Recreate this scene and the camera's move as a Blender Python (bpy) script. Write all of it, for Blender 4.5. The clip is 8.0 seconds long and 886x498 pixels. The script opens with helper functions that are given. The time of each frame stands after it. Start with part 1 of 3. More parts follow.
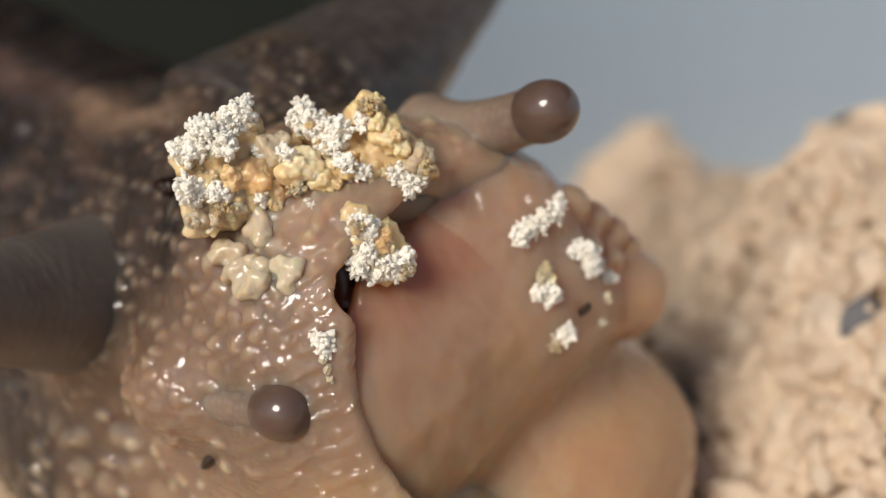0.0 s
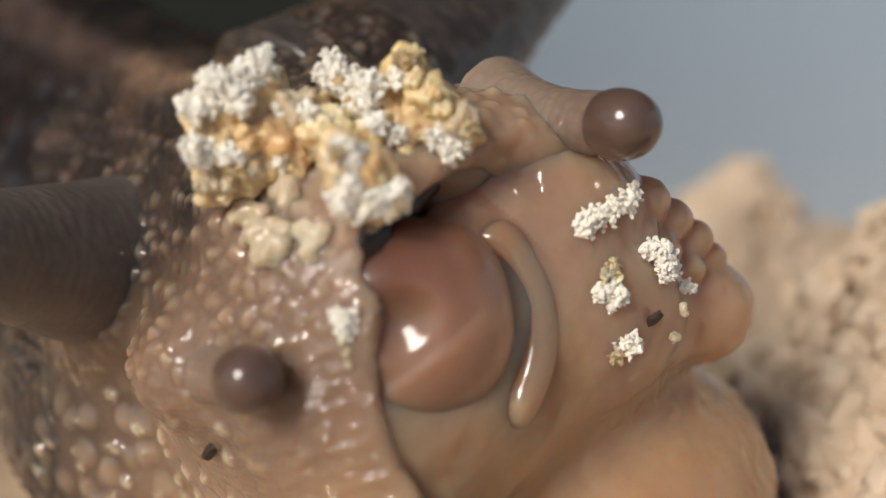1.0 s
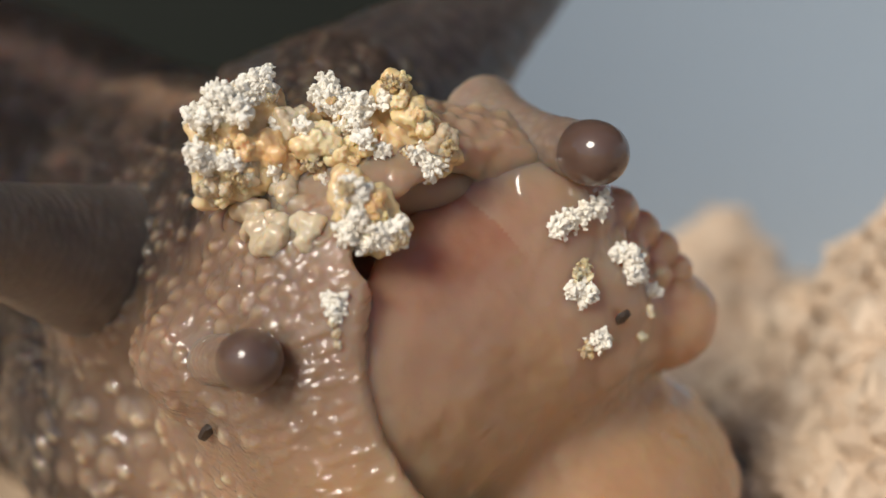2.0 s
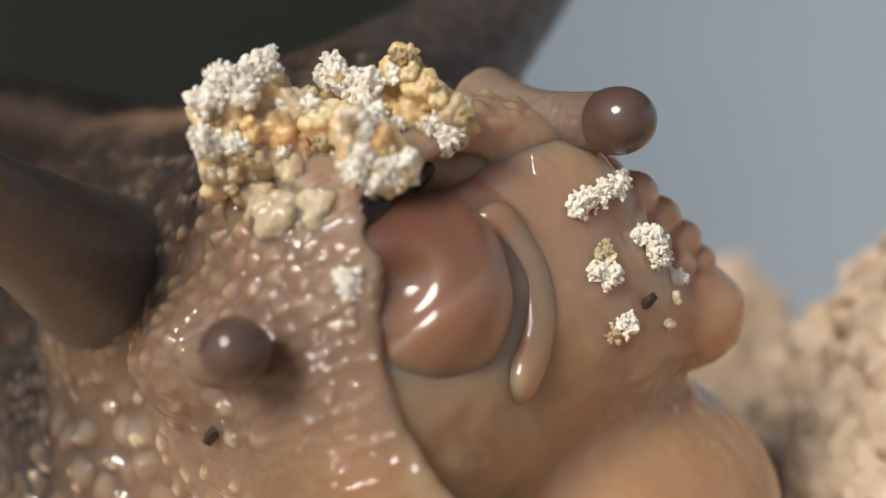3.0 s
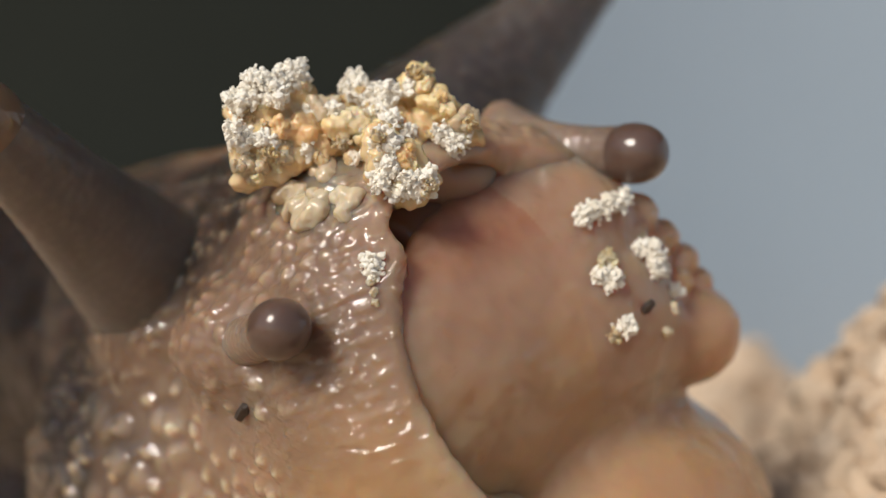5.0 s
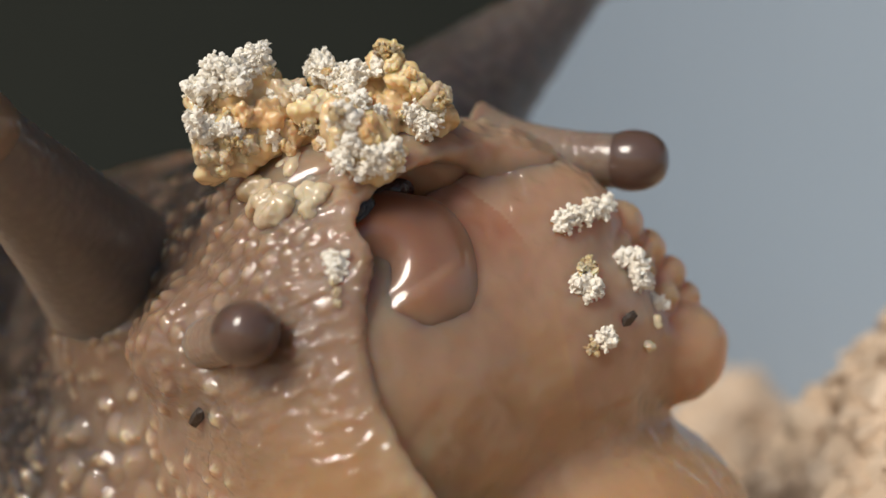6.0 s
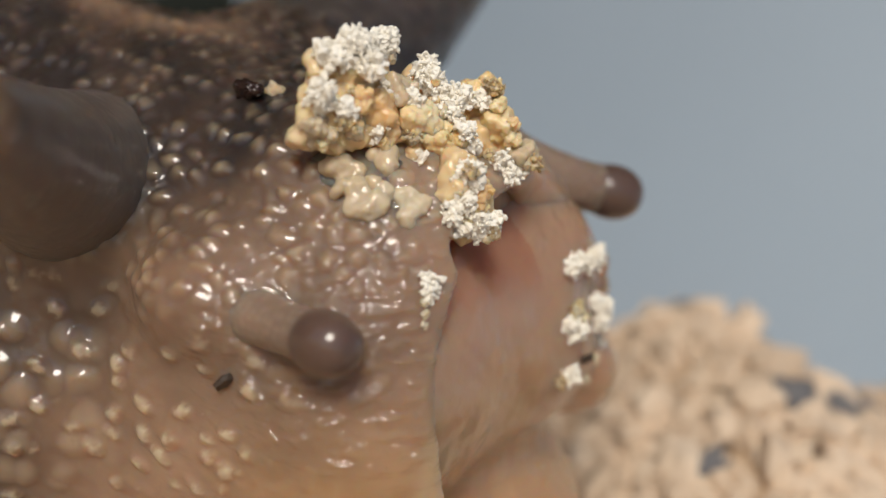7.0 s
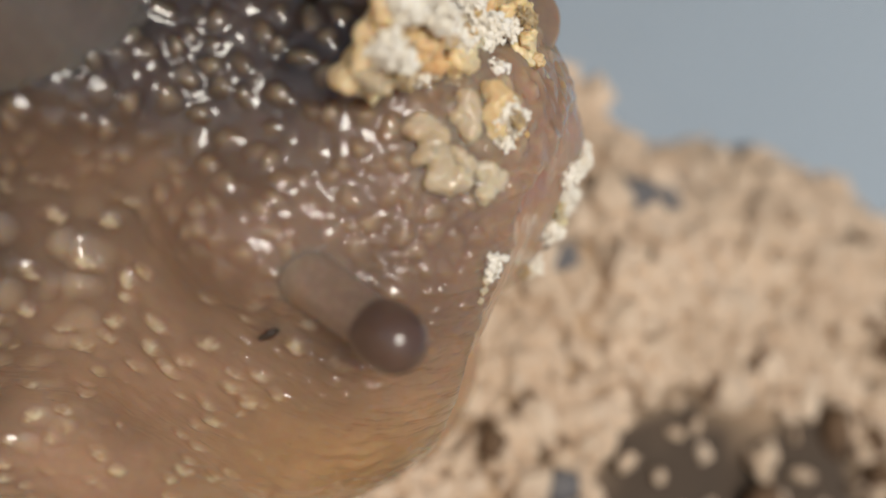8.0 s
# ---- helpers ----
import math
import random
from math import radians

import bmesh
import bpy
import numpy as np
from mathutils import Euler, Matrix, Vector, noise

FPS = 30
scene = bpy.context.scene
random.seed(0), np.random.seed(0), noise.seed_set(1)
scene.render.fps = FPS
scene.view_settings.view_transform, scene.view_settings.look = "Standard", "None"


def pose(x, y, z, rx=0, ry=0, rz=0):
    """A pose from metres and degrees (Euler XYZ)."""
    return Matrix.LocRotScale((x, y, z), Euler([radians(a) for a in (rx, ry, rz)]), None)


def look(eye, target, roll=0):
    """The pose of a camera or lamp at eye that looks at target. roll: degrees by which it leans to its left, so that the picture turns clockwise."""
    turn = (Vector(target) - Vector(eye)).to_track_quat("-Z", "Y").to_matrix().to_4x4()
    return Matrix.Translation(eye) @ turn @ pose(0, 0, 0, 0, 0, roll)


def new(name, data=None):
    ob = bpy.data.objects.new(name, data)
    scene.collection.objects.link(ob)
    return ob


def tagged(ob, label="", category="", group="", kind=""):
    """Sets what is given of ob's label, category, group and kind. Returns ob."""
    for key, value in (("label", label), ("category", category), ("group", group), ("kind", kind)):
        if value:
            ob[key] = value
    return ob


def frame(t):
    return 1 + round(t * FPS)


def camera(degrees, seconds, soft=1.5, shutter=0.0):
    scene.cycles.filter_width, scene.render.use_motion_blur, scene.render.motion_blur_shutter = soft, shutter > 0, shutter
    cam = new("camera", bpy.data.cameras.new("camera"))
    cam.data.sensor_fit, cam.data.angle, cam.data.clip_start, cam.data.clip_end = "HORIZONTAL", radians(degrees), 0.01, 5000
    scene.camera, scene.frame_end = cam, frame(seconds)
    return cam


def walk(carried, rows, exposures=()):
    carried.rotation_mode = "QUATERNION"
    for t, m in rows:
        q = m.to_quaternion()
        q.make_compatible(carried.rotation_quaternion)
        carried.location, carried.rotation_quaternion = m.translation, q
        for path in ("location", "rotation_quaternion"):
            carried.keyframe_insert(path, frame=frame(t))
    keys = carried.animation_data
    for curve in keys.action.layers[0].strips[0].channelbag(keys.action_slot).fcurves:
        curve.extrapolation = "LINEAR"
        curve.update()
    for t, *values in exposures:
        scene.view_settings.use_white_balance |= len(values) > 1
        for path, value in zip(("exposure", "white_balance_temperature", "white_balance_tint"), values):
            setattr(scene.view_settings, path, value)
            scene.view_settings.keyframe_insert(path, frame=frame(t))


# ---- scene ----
MM = 0.001
cam = camera(45.0, 8.0, soft=1.5)
cam.data.dof.use_dof = True
cam.data.dof.focus_distance = 20.3 * MM
cam.data.dof.aperture_fstop = 54.0


def cam_pose(x, y, z, yaw, pitch, roll):
    return pose(x * MM, y * MM, z * MM, 90 + pitch, 0, yaw) @ pose(0, 0, 0, 0, 0, roll)


PATH = [
    (0.0, 0.01, 2.18, 7.97, -3.7, -21.0, -3.6),
    (0.5, 1.44, 1.80, 6.92, 1.4, -18.9, -2.4),
    (1.0, 0.85, 4.31, 5.82, 1.4, -18.2, -0.7),
    (2.5, 1.08, 1.72, 4.00, 0.9, -11.4, 0.5),
    (3.0, 0.53, 2.92, 2.47, 0.3, -8.7, -1.6),
    (3.5, 1.26, 3.04, 1.81, 1.8, -6.8, -1.9),
    (4.0, 3.11, 1.62, -1.73, 7.4, 2.7, -2.4),
    (4.5, 0.00, -0.00, 0.00, 0.0, 0.0, 0.0),
    (5.8, 2.08, 2.07, 0.41, 4.8, -2.9, -0.2),
    (6.0, 1.36, 1.72, -0.24, 2.0, -0.5, 1.4),
    (6.5, -2.37, 0.55, -0.04, -5.6, 0.7, 6.5),
    (6.8, -6.48, 1.82, 0.93, -15.5, -0.3, 13.6),
    (7.0, -9.30, 3.35, 2.28, -25.4, -6.9, 21.0),
    (7.2, -12.22, 5.59, 2.73, -33.3, -10.9, 26.1),
    (7.5, -14.19, 8.10, 4.96, -45.6, -15.0, 33.1),
    (8.0, -16.35, 11.13, 5.76, -55.7, -21.0, 37.6),
]
EXPOSURES = [(0.0, -0.02), (5.0, -0.04), (6.6, -0.12), (7.5, -0.28), (8.0, -0.33)]
walk(cam, [(t, cam_pose(*row)) for t, *row in PATH], exposures=EXPOSURES)

# ---- world, sun ----
SUN_FROM = Vector((-0.50, -0.60, 0.62)).normalized()
world = bpy.data.worlds.new("sky")
scene.world = world
world.use_nodes = True
wn = world.node_tree
sky = wn.nodes.new("ShaderNodeTexSky")
sky.sky_type, sky.sun_disc = "NISHITA", False
sky.sun_elevation = math.asin(SUN_FROM.z)
sky.sun_rotation = math.atan2(SUN_FROM.x, SUN_FROM.y)
wn.links.new(sky.outputs[0], wn.nodes["Background"].inputs[0])
wn.nodes["Background"].inputs[1].default_value = 0.075
sun = new("sun", bpy.data.lights.new("sun", "SUN"))
sun.data.energy, sun.data.angle, sun.data.color = 3.05, radians(22), (1.0, 0.93, 0.82)
sun.matrix_world = look((0, 0, 0), -SUN_FROM)
scene.view_settings.exposure = 0.0


# ---- materials ----
def material(name):
    m = bpy.data.materials.new(name)
    m.use_nodes = True
    t = m.node_tree
    return m, t, t.nodes["Principled BSDF"]


def node(t, kind, **values):
    n = t.nodes.new(kind)
    for key, value in values.items():
        if key in n.inputs:
            n.inputs[key].default_value = value
    return n


def mix(t, a, b, fac, blend="MIX"):
    n = t.nodes.new("ShaderNodeMix")
    n.data_type, n.blend_type = "RGBA", blend
    for slot, v in ((0, fac), (6, a), (7, b)):
        if hasattr(v, "is_linked"):
            t.links.new(v, n.inputs[slot])
        else:
            n.inputs[slot].default_value = (*v, 1) if isinstance(v, tuple) else v
    return n.outputs[2]


def ramp(t, src, lo, hi):
    n = t.nodes.new("ShaderNodeMapRange")
    t.links.new(src, n.inputs[0])
    n.inputs[1].default_value, n.inputs[2].default_value = lo, hi
    return n.outputs[0]


def noise_tex(t, scale, detail=3.0, rough=0.55):
    co = t.nodes.new("ShaderNodeTexCoord")
    n = node(t, "ShaderNodeTexNoise", Scale=scale, Detail=detail, Roughness=rough)
    t.links.new(co.outputs["Object"], n.inputs["Vector"])
    return n.outputs[0]


def attr(t, name):
    n = t.nodes.new("ShaderNodeAttribute")
    n.attribute_name = name
    return n.outputs["Fac"]


def bump(t, p, height, strength, dist):
    n = node(t, "ShaderNodeBump", Strength=strength, Distance=dist)
    t.links.new(height, n.inputs["Height"])
    t.links.new(n.outputs[0], p.inputs["Normal"])


def flesh(name, base, dark, pale, rough=0.38, sss=0.7, coat=1.0, grain=0.03, deep=1.2, film=0.06, streak=(25, 0.45, 0.8, 1.7), mottle=0.76):
    """Wet skin: pigment on the back, paler beads, fine mottling, a broken film of slime."""
    m, t, p = material(name)
    n1, n2 = noise_tex(t, 420, 4), noise_tex(t, 2400, 6, 0.7)
    c = mix(t, base, tuple(v * mottle for v in base), ramp(t, n1, 0.35, 0.7))
    c = mix(t, c, (0.50, 0.305, 0.15), attr(t, "warm"))
    c = mix(t, c, dark, attr(t, "pigment"))
    c = mix(t, c, pale, attr(t, "bead"))
    c = mix(t, c, tuple(v * (mottle - 0.16) for v in base), ramp(t, n2, 0.62, 0.9))
    t.links.new(c, p.inputs["Base Color"])
    p.inputs["Roughness"].default_value = rough
    p.inputs["Specular IOR Level"].default_value = 0.25
    p.inputs["Subsurface Weight"].default_value = sss
    p.inputs["Subsurface Radius"].default_value = (1.0, 0.45, 0.2)
    p.inputs["Subsurface Scale"].default_value = deep * MM
    p.inputs["Coat Weight"].default_value = coat
    p.inputs["Coat Roughness"].default_value = 0.025
    p.inputs["IOR"].default_value = 1.38
    bump(t, p, n2, 0.5, grain * MM)
    co, turn, stretch = (t.nodes.new("ShaderNode" + k) for k in ("TexCoord", "Mapping", "Mapping"))
    turn.inputs["Rotation"].default_value = (0, radians(streak[0]), 0)
    stretch.inputs["Scale"].default_value = streak[1:]
    t.links.new(co.outputs["Object"], turn.inputs[0])
    t.links.new(turn.outputs[0], stretch.inputs[0])
    wet = node(t, "ShaderNodeTexNoise", Scale=2000, Detail=1.5, Roughness=0.5)
    t.links.new(stretch.outputs[0], wet.inputs["Vector"])
    high = t.nodes.new("ShaderNodeMath")
    high.operation = "MULTIPLY"
    t.links.new(ramp(t, wet.outputs[0], 0.42, 0.68), high.inputs[0])
    t.links.new(attr(t, "slime"), high.inputs[1])
    film_bump = node(t, "ShaderNodeBump", Strength=1.0, Distance=film * MM)
    t.links.new(high.outputs[0], film_bump.inputs["Height"])
    t.links.new(film_bump.outputs[0], p.inputs["Coat Normal"])
    return m


def rough_mat(name, a, b, scale, rough=0.85, grain=0.1, island=None, sss=0.0, gloss=0.5, shade_color=None):
    m, t, p = material(name)
    p.inputs["Specular IOR Level"].default_value = gloss
    c = mix(t, a, b, ramp(t, noise_tex(t, scale, 4), 0.35, 0.68))
    if island:
        g = t.nodes.new("ShaderNodeNewGeometry")
        r = t.nodes.new("ShaderNodeValToRGB")
        t.links.new(g.outputs["Random Per Island"], r.inputs[0])
        e = r.color_ramp.elements
        while len(e) < len(island):
            e.new(0.5)
        for i, col in enumerate(island):
            e[i].position, e[i].color = i / (len(island) - 1), (*col, 1)
        c = mix(t, c, r.outputs[0], 0.4)
    # shade painted into the base colour by a mesh attribute
    if shade_color:
        c = mix(t, c, shade_color, attr(t, "shade"))
    t.links.new(c, p.inputs["Base Color"])
    p.inputs["Roughness"].default_value = rough
    if sss:
        p.inputs["Subsurface Weight"].default_value = sss
        p.inputs["Subsurface Radius"].default_value = (1.0, 0.7, 0.4)
        p.inputs["Subsurface Scale"].default_value = 0.25 * MM
    bump(t, p, noise_tex(t, scale * 5, 3), 0.5, grain * MM)
    return m


SKIN = flesh("wet_skin", (0.415, 0.262, 0.175), (0.026, 0.019, 0.019), (0.60, 0.49, 0.36), sss=0.85, deep=1.7, film=0.085, streak=(4, 0.55, 1.0, 2.6))
BACK_SKIN = flesh("back_skin", (0.13, 0.085, 0.07), (0.014, 0.010, 0.010), (0.20, 0.15, 0.12), coat=0.4)
MOUTH = flesh("mouth_flesh", (0.45, 0.265, 0.172), (0.36, 0.15, 0.085), (0.45, 0.27, 0.19), sss=1.0, deep=2.8, film=0.085, streak=(-8, 1.1, 1.1, 0.4), mottle=0.92)
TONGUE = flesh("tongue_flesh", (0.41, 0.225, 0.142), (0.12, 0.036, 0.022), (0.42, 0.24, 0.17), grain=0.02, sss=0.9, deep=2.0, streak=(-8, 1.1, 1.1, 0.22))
TENTACLE = flesh("tentacle_skin", (0.185, 0.152, 0.132), (0.040, 0.032, 0.031), (0.24, 0.20, 0.17), rough=0.4, coat=0.6)
FEELER = flesh("feeler_skin", (0.31, 0.22, 0.165), (0.13, 0.092, 0.075), (0.42, 0.33, 0.26), rough=0.35, coat=0.8)
BULB = flesh("bulb_skin", (0.115, 0.070, 0.055), (0.04, 0.03, 0.025), (0.2, 0.15, 0.1), sss=0.2, grain=0.01)
JAW = rough_mat("dark_horn", (0.012, 0.007, 0.006), (0.035, 0.014, 0.010), 1500, rough=0.15)
WHITE = rough_mat("white_crumb", (0.92, 0.89, 0.81), (0.88, 0.82, 0.70), 900, 0.8, 0.02, ((0.93, 0.91, 0.85), (0.90, 0.83, 0.70), (0.94, 0.92, 0.88)))
YELLOW = rough_mat("yellow_crumb", (0.80, 0.57, 0.28), (0.82, 0.69, 0.46), 900, 0.3, 0.05, None, 0.7)
ORANGE = rough_mat("orange_crumb", (0.72, 0.43, 0.19), (0.76, 0.57, 0.34), 700, 0.3, 0.05, ((0.72, 0.42, 0.18), (0.78, 0.58, 0.36), (0.70, 0.48, 0.26)), 0.7)
CREAM = rough_mat("wet_cream_crumb", (0.62, 0.53, 0.39), (0.52, 0.40, 0.27), 500, 0.16, 0.03, None, 0.8)
MASH = rough_mat("wet_mash", (0.74, 0.50, 0.25), (0.75, 0.61, 0.40), 420, 0.2, 0.06, None, 0.8)
SPECK = rough_mat("dark_speck", (0.02, 0.013, 0.010), (0.06, 0.035, 0.02), 2500, 0.5)
GRIT = rough_mat("pale_grit", (0.72, 0.57, 0.43), (0.56, 0.43, 0.31), 260, 0.9, 0.2,
                 ((0.68, 0.52, 0.38), (0.60, 0.45, 0.31), (0.74, 0.61, 0.48), (0.54, 0.39, 0.27), (0.68, 0.51, 0.36), (0.46, 0.33, 0.23), (0.70, 0.57, 0.43)))
# the soil's last colour is the painted shade beside the snail
SOIL = rough_mat("sandy_soil", (0.58, 0.42, 0.28), (0.43, 0.30, 0.19), 150, 0.95, 0.4, shade_color=(0.08, 0.057, 0.04))
BROWN_STONE = rough_mat("brown_stone", (0.16, 0.095, 0.05), (0.10, 0.06, 0.035), 300, 0.8, 0.1)
GREY_STONE = rough_mat("grey_stone", (0.17, 0.16, 0.16), (0.11, 0.11, 0.12), 300, 0.8, 0.1)
PALE_WALL = rough_mat("pale_blue_paint", (0.355, 0.425, 0.50), (0.325, 0.39, 0.46), 18, 0.7, 0.1, gloss=0.2)
DARK_WALL = rough_mat("dark_olive_board", (0.030, 0.033, 0.028), (0.020, 0.023, 0.020), 12, 0.9, 0.1, gloss=0.05)


# ---- mesh helpers ----
def mesh_object(name, verts, faces, mat, parent=None, smooth=True, attrs=None):
    """verts in mm."""
    me = bpy.data.meshes.new(name)
    v = np.asarray(verts, dtype=float) * MM
    me.from_pydata(v.tolist(), [], faces.tolist() if hasattr(faces, "tolist") else faces)
    me.materials.append(mat)
    if smooth:
        me.polygons.foreach_set("use_smooth", [True] * len(me.polygons))
    for key, values in (attrs or {}).items():
        a = me.attributes.new(key, "FLOAT", "POINT")
        a.data.foreach_set("value", np.asarray(values, dtype=np.float32))
    me.update()
    ob = new(name, me)
    ob.parent = parent
    return ob


def surface_net(f, lo, hi, h):
    """The zero surface of f(x, y, z) in a box, as quads."""
    ax = [np.arange(a, b + h, h, dtype=np.float32) for a, b in zip(lo, hi)]
    g = f(*np.meshgrid(*ax, indexing="ij")).astype(np.float32)
    n = g.shape
    inside = g < 0
    cs = [s - 1 for s in n]
    corner = [(i, j, k) for i in (0, 1) for j in (0, 1) for k in (0, 1)]
    cut = lambda a, c: a[c[0]:c[0] + cs[0], c[1]:c[1] + cs[1], c[2]:c[2] + cs[2]]
    count = sum(cut(inside, c).astype(np.int8) for c in corner)
    cells = np.argwhere((count > 0) & (count < 8))
    index = np.full(cs, -1, dtype=np.int32)
    index[tuple(cells.T)] = np.arange(len(cells))
    total = np.zeros((len(cells), 3))
    hits = np.zeros(len(cells))
    for a in corner:
        for d in range(3):
            if a[d]:
                continue
            b = list(a)
            b[d] = 1
            ga = g[tuple((cells + a).T)]
            gb = g[tuple((cells + b).T)]
            ok = (ga < 0) != (gb < 0)
            s = np.where(ok, ga / np.where(ok, ga - gb, 1), 0)
            p = np.array(a, dtype=float) + s[:, None] * (np.array(b) - np.array(a))
            total += np.where(ok[:, None], p, 0)
            hits += ok
    verts = (cells + total / hits[:, None]) * h + np.array(lo)
    quads = []
    for d in range(3):
        u, w = (d + 1) % 3, (d + 2) % 3
        s0 = [slice(None)] * 3
        s1 = [slice(None)] * 3
        s0[d], s1[d] = slice(0, -1), slice(1, None)
        e = np.argwhere(inside[tuple(s0)] != inside[tuple(s1)])
        e = e[(e[:, u] > 0) & (e[:, w] > 0) & (e[:, u] < cs[u]) & (e[:, w] < cs[w])]
        flip = inside[tuple(e.T)]
        q = []
        for du, dw in ((0, 0), (1, 0), (1, 1), (0, 1)):
            c = e.copy()
            c[:, u] -= du
            c[:, w] -= dw
            q.append(index[tuple(c.T)])
        q = np.stack(q, 1)
        q[~flip] = q[~flip][:, ::-1]
        quads.append(q)
    quads = np.concatenate(quads)
    return verts, quads[(quads >= 0).all(1)]


def normals(verts, quads):
    a, b, c, d = (verts[quads[:, i]] for i in range(4))
    fn = np.cross(c - a, d - b)
    n = np.zeros_like(verts)
    for i in range(4):
        np.add.at(n, quads[:, i], fn)
    return n / np.maximum(np.linalg.norm(n, axis=1, keepdims=True), 1e-12)


def relax(verts, quads, times):
    for _ in range(times):
        acc, cnt = np.zeros_like(verts), np.zeros(len(verts))
        for i in range(4):
            for j in ((i + 1) % 4, (i + 3) % 4):
                np.add.at(acc, quads[:, i], verts[quads[:, j]])
                np.add.at(cnt, quads[:, i], 1)
        verts = verts * 0.4 + acc / np.maximum(cnt, 1)[:, None] * 0.6
    return verts


def hashed(i, j, k, s):
    v = np.sin(i * 127.1 + j * 311.7 + k * 74.7 + s * 53.3) * 43758.5453
    return v - np.floor(v)


def cells3(p, size):
    """Distances to the nearest and second nearest of jittered points, in cell units."""
    q = p / size
    base = np.floor(q)
    d1 = np.full(len(p), 9.0)
    d2 = np.full(len(p), 9.0)
    for i in (-1, 0, 1):
        for j in (-1, 0, 1):
            for k in (-1, 0, 1):
                c = base + (i, j, k)
                o = np.stack([hashed(c[:, 0], c[:, 1], c[:, 2], s) for s in (1, 2, 3)], 1)
                d = np.linalg.norm(c + 0.15 + 0.7 * o - q, axis=1)
                d2 = np.minimum(d2, np.maximum(d1, d))
                d1 = np.minimum(d1, d)
    return d1, d2


def wobble(p, scale, seed=0.0):
    """Smooth noise from crossed sines, about -1 to 1."""
    x, y, z = (p[:, i] * scale + seed * (1.7 + i) for i in range(3))
    return (np.sin(x + 1.3 * np.sin(y * 0.9 + seed)) + np.sin(y * 1.13 + 1.1 * np.sin(z * 0.8)) + np.sin(z * 0.94 + 1.2 * np.sin(x * 1.07))) / 3


def grainy(p, scale, seed=0.0):
    """Irregular noise, about -1 to 1."""
    return np.array([noise.noise(Vector(q)) for q in (p * scale + seed).tolist()]) * 1.6


def smin(a, b, k):
    h = np.clip(0.5 + 0.5 * (b - a) / k, 0, 1)
    return b + (a - b) * h - k * h * (1 - h)


def smax(a, b, k):
    return -smin(-a, -b, k)


def ellipsoid(x, y, z, c, r):
    k0 = np.sqrt(((x - c[0]) / r[0]) ** 2 + ((y - c[1]) / r[1]) ** 2 + ((z - c[2]) / r[2]) ** 2)
    k1 = np.sqrt(((x - c[0]) / r[0] ** 2) ** 2 + ((y - c[1]) / r[1] ** 2) ** 2 + ((z - c[2]) / r[2] ** 2) ** 2)
    return k0 * (k0 - 1) / np.maximum(k1, 1e-6)


def capsule(x, y, z, a, b, ra, rb):
    a, b = np.array(a, dtype=float), np.array(b, dtype=float)
    d = b - a
    s = np.clip(((x - a[0]) * d[0] + (y - a[1]) * d[1] + (z - a[2]) * d[2]) / (d @ d), 0, 1)
    return np.sqrt((x - a[0] - s * d[0]) ** 2 + (y - a[1] - s * d[1]) ** 2 + (z - a[2] - s * d[2]) ** 2) - (ra + (rb - ra) * s)


def step(v, lo, hi):
    s = np.clip((v - lo) / (hi - lo), 0, 1)
    return s * s * (3 - 2 * s)


# ---- setting ----
def slab(name, lo, hi, mat, label):
    bm = bmesh.new()
    bmesh.ops.create_cube(bm, size=1.0)
    for v in bm.verts:
        v.co = [(lo[i] + hi[i]) / 2 * MM + v.co[i] * (hi[i] - lo[i]) * MM for i in range(3)]
    bmesh.ops.bevel(bm, geom=bm.edges[:], offset=1.2 * MM, segments=2, affect="EDGES")
    me = bpy.data.meshes.new(name)
    bm.to_mesh(me)
    bm.free()
    me.materials.append(mat)
    return tagged(new(name, me), label, "wall", kind="structure")


GROUND_Z = -12.5


def ground_height(x, y):
    """Loose heap behind the snail on level ground."""
    h = GROUND_Z + 12.8 * np.exp(-(((x - 28.0) / 13.0) ** 2 + ((y - 27.0) / 13.0) ** 2))
    h = h + 5.7 * np.exp(-(((x - 14.0) / 3.5) ** 2 + ((y - 54.0) / 4.0) ** 2))
    h = h + 6.0 * np.exp(-(((x - 14.8) / 4.5) ** 2 + ((y - 35.5) / 5.0) ** 2))
    h = h + 5.0 * np.exp(-(((x - 14.0) / 5.0) ** 2 + ((y - 28.0) / 6.0) ** 2))
    h = h + 8.0 * np.exp(-(((x - 50.0) / 12.0) ** 2 + ((y - 16.0) / 16.0) ** 2))
    return h


def shade_patch(x, y):
    """Shade on the ground round the snail's foot, painted as darker soil."""
    d = ((x - 14.0) / 14.5) ** 2 + ((y - 15.8) / 6.5) ** 2 + 0.25 * np.sin(x * 0.7) * np.sin(y * 0.9 + 1) + 0.12 * np.sin(x * 1.9 + y)
    return 1 - step(d, 0.7, 1.25)


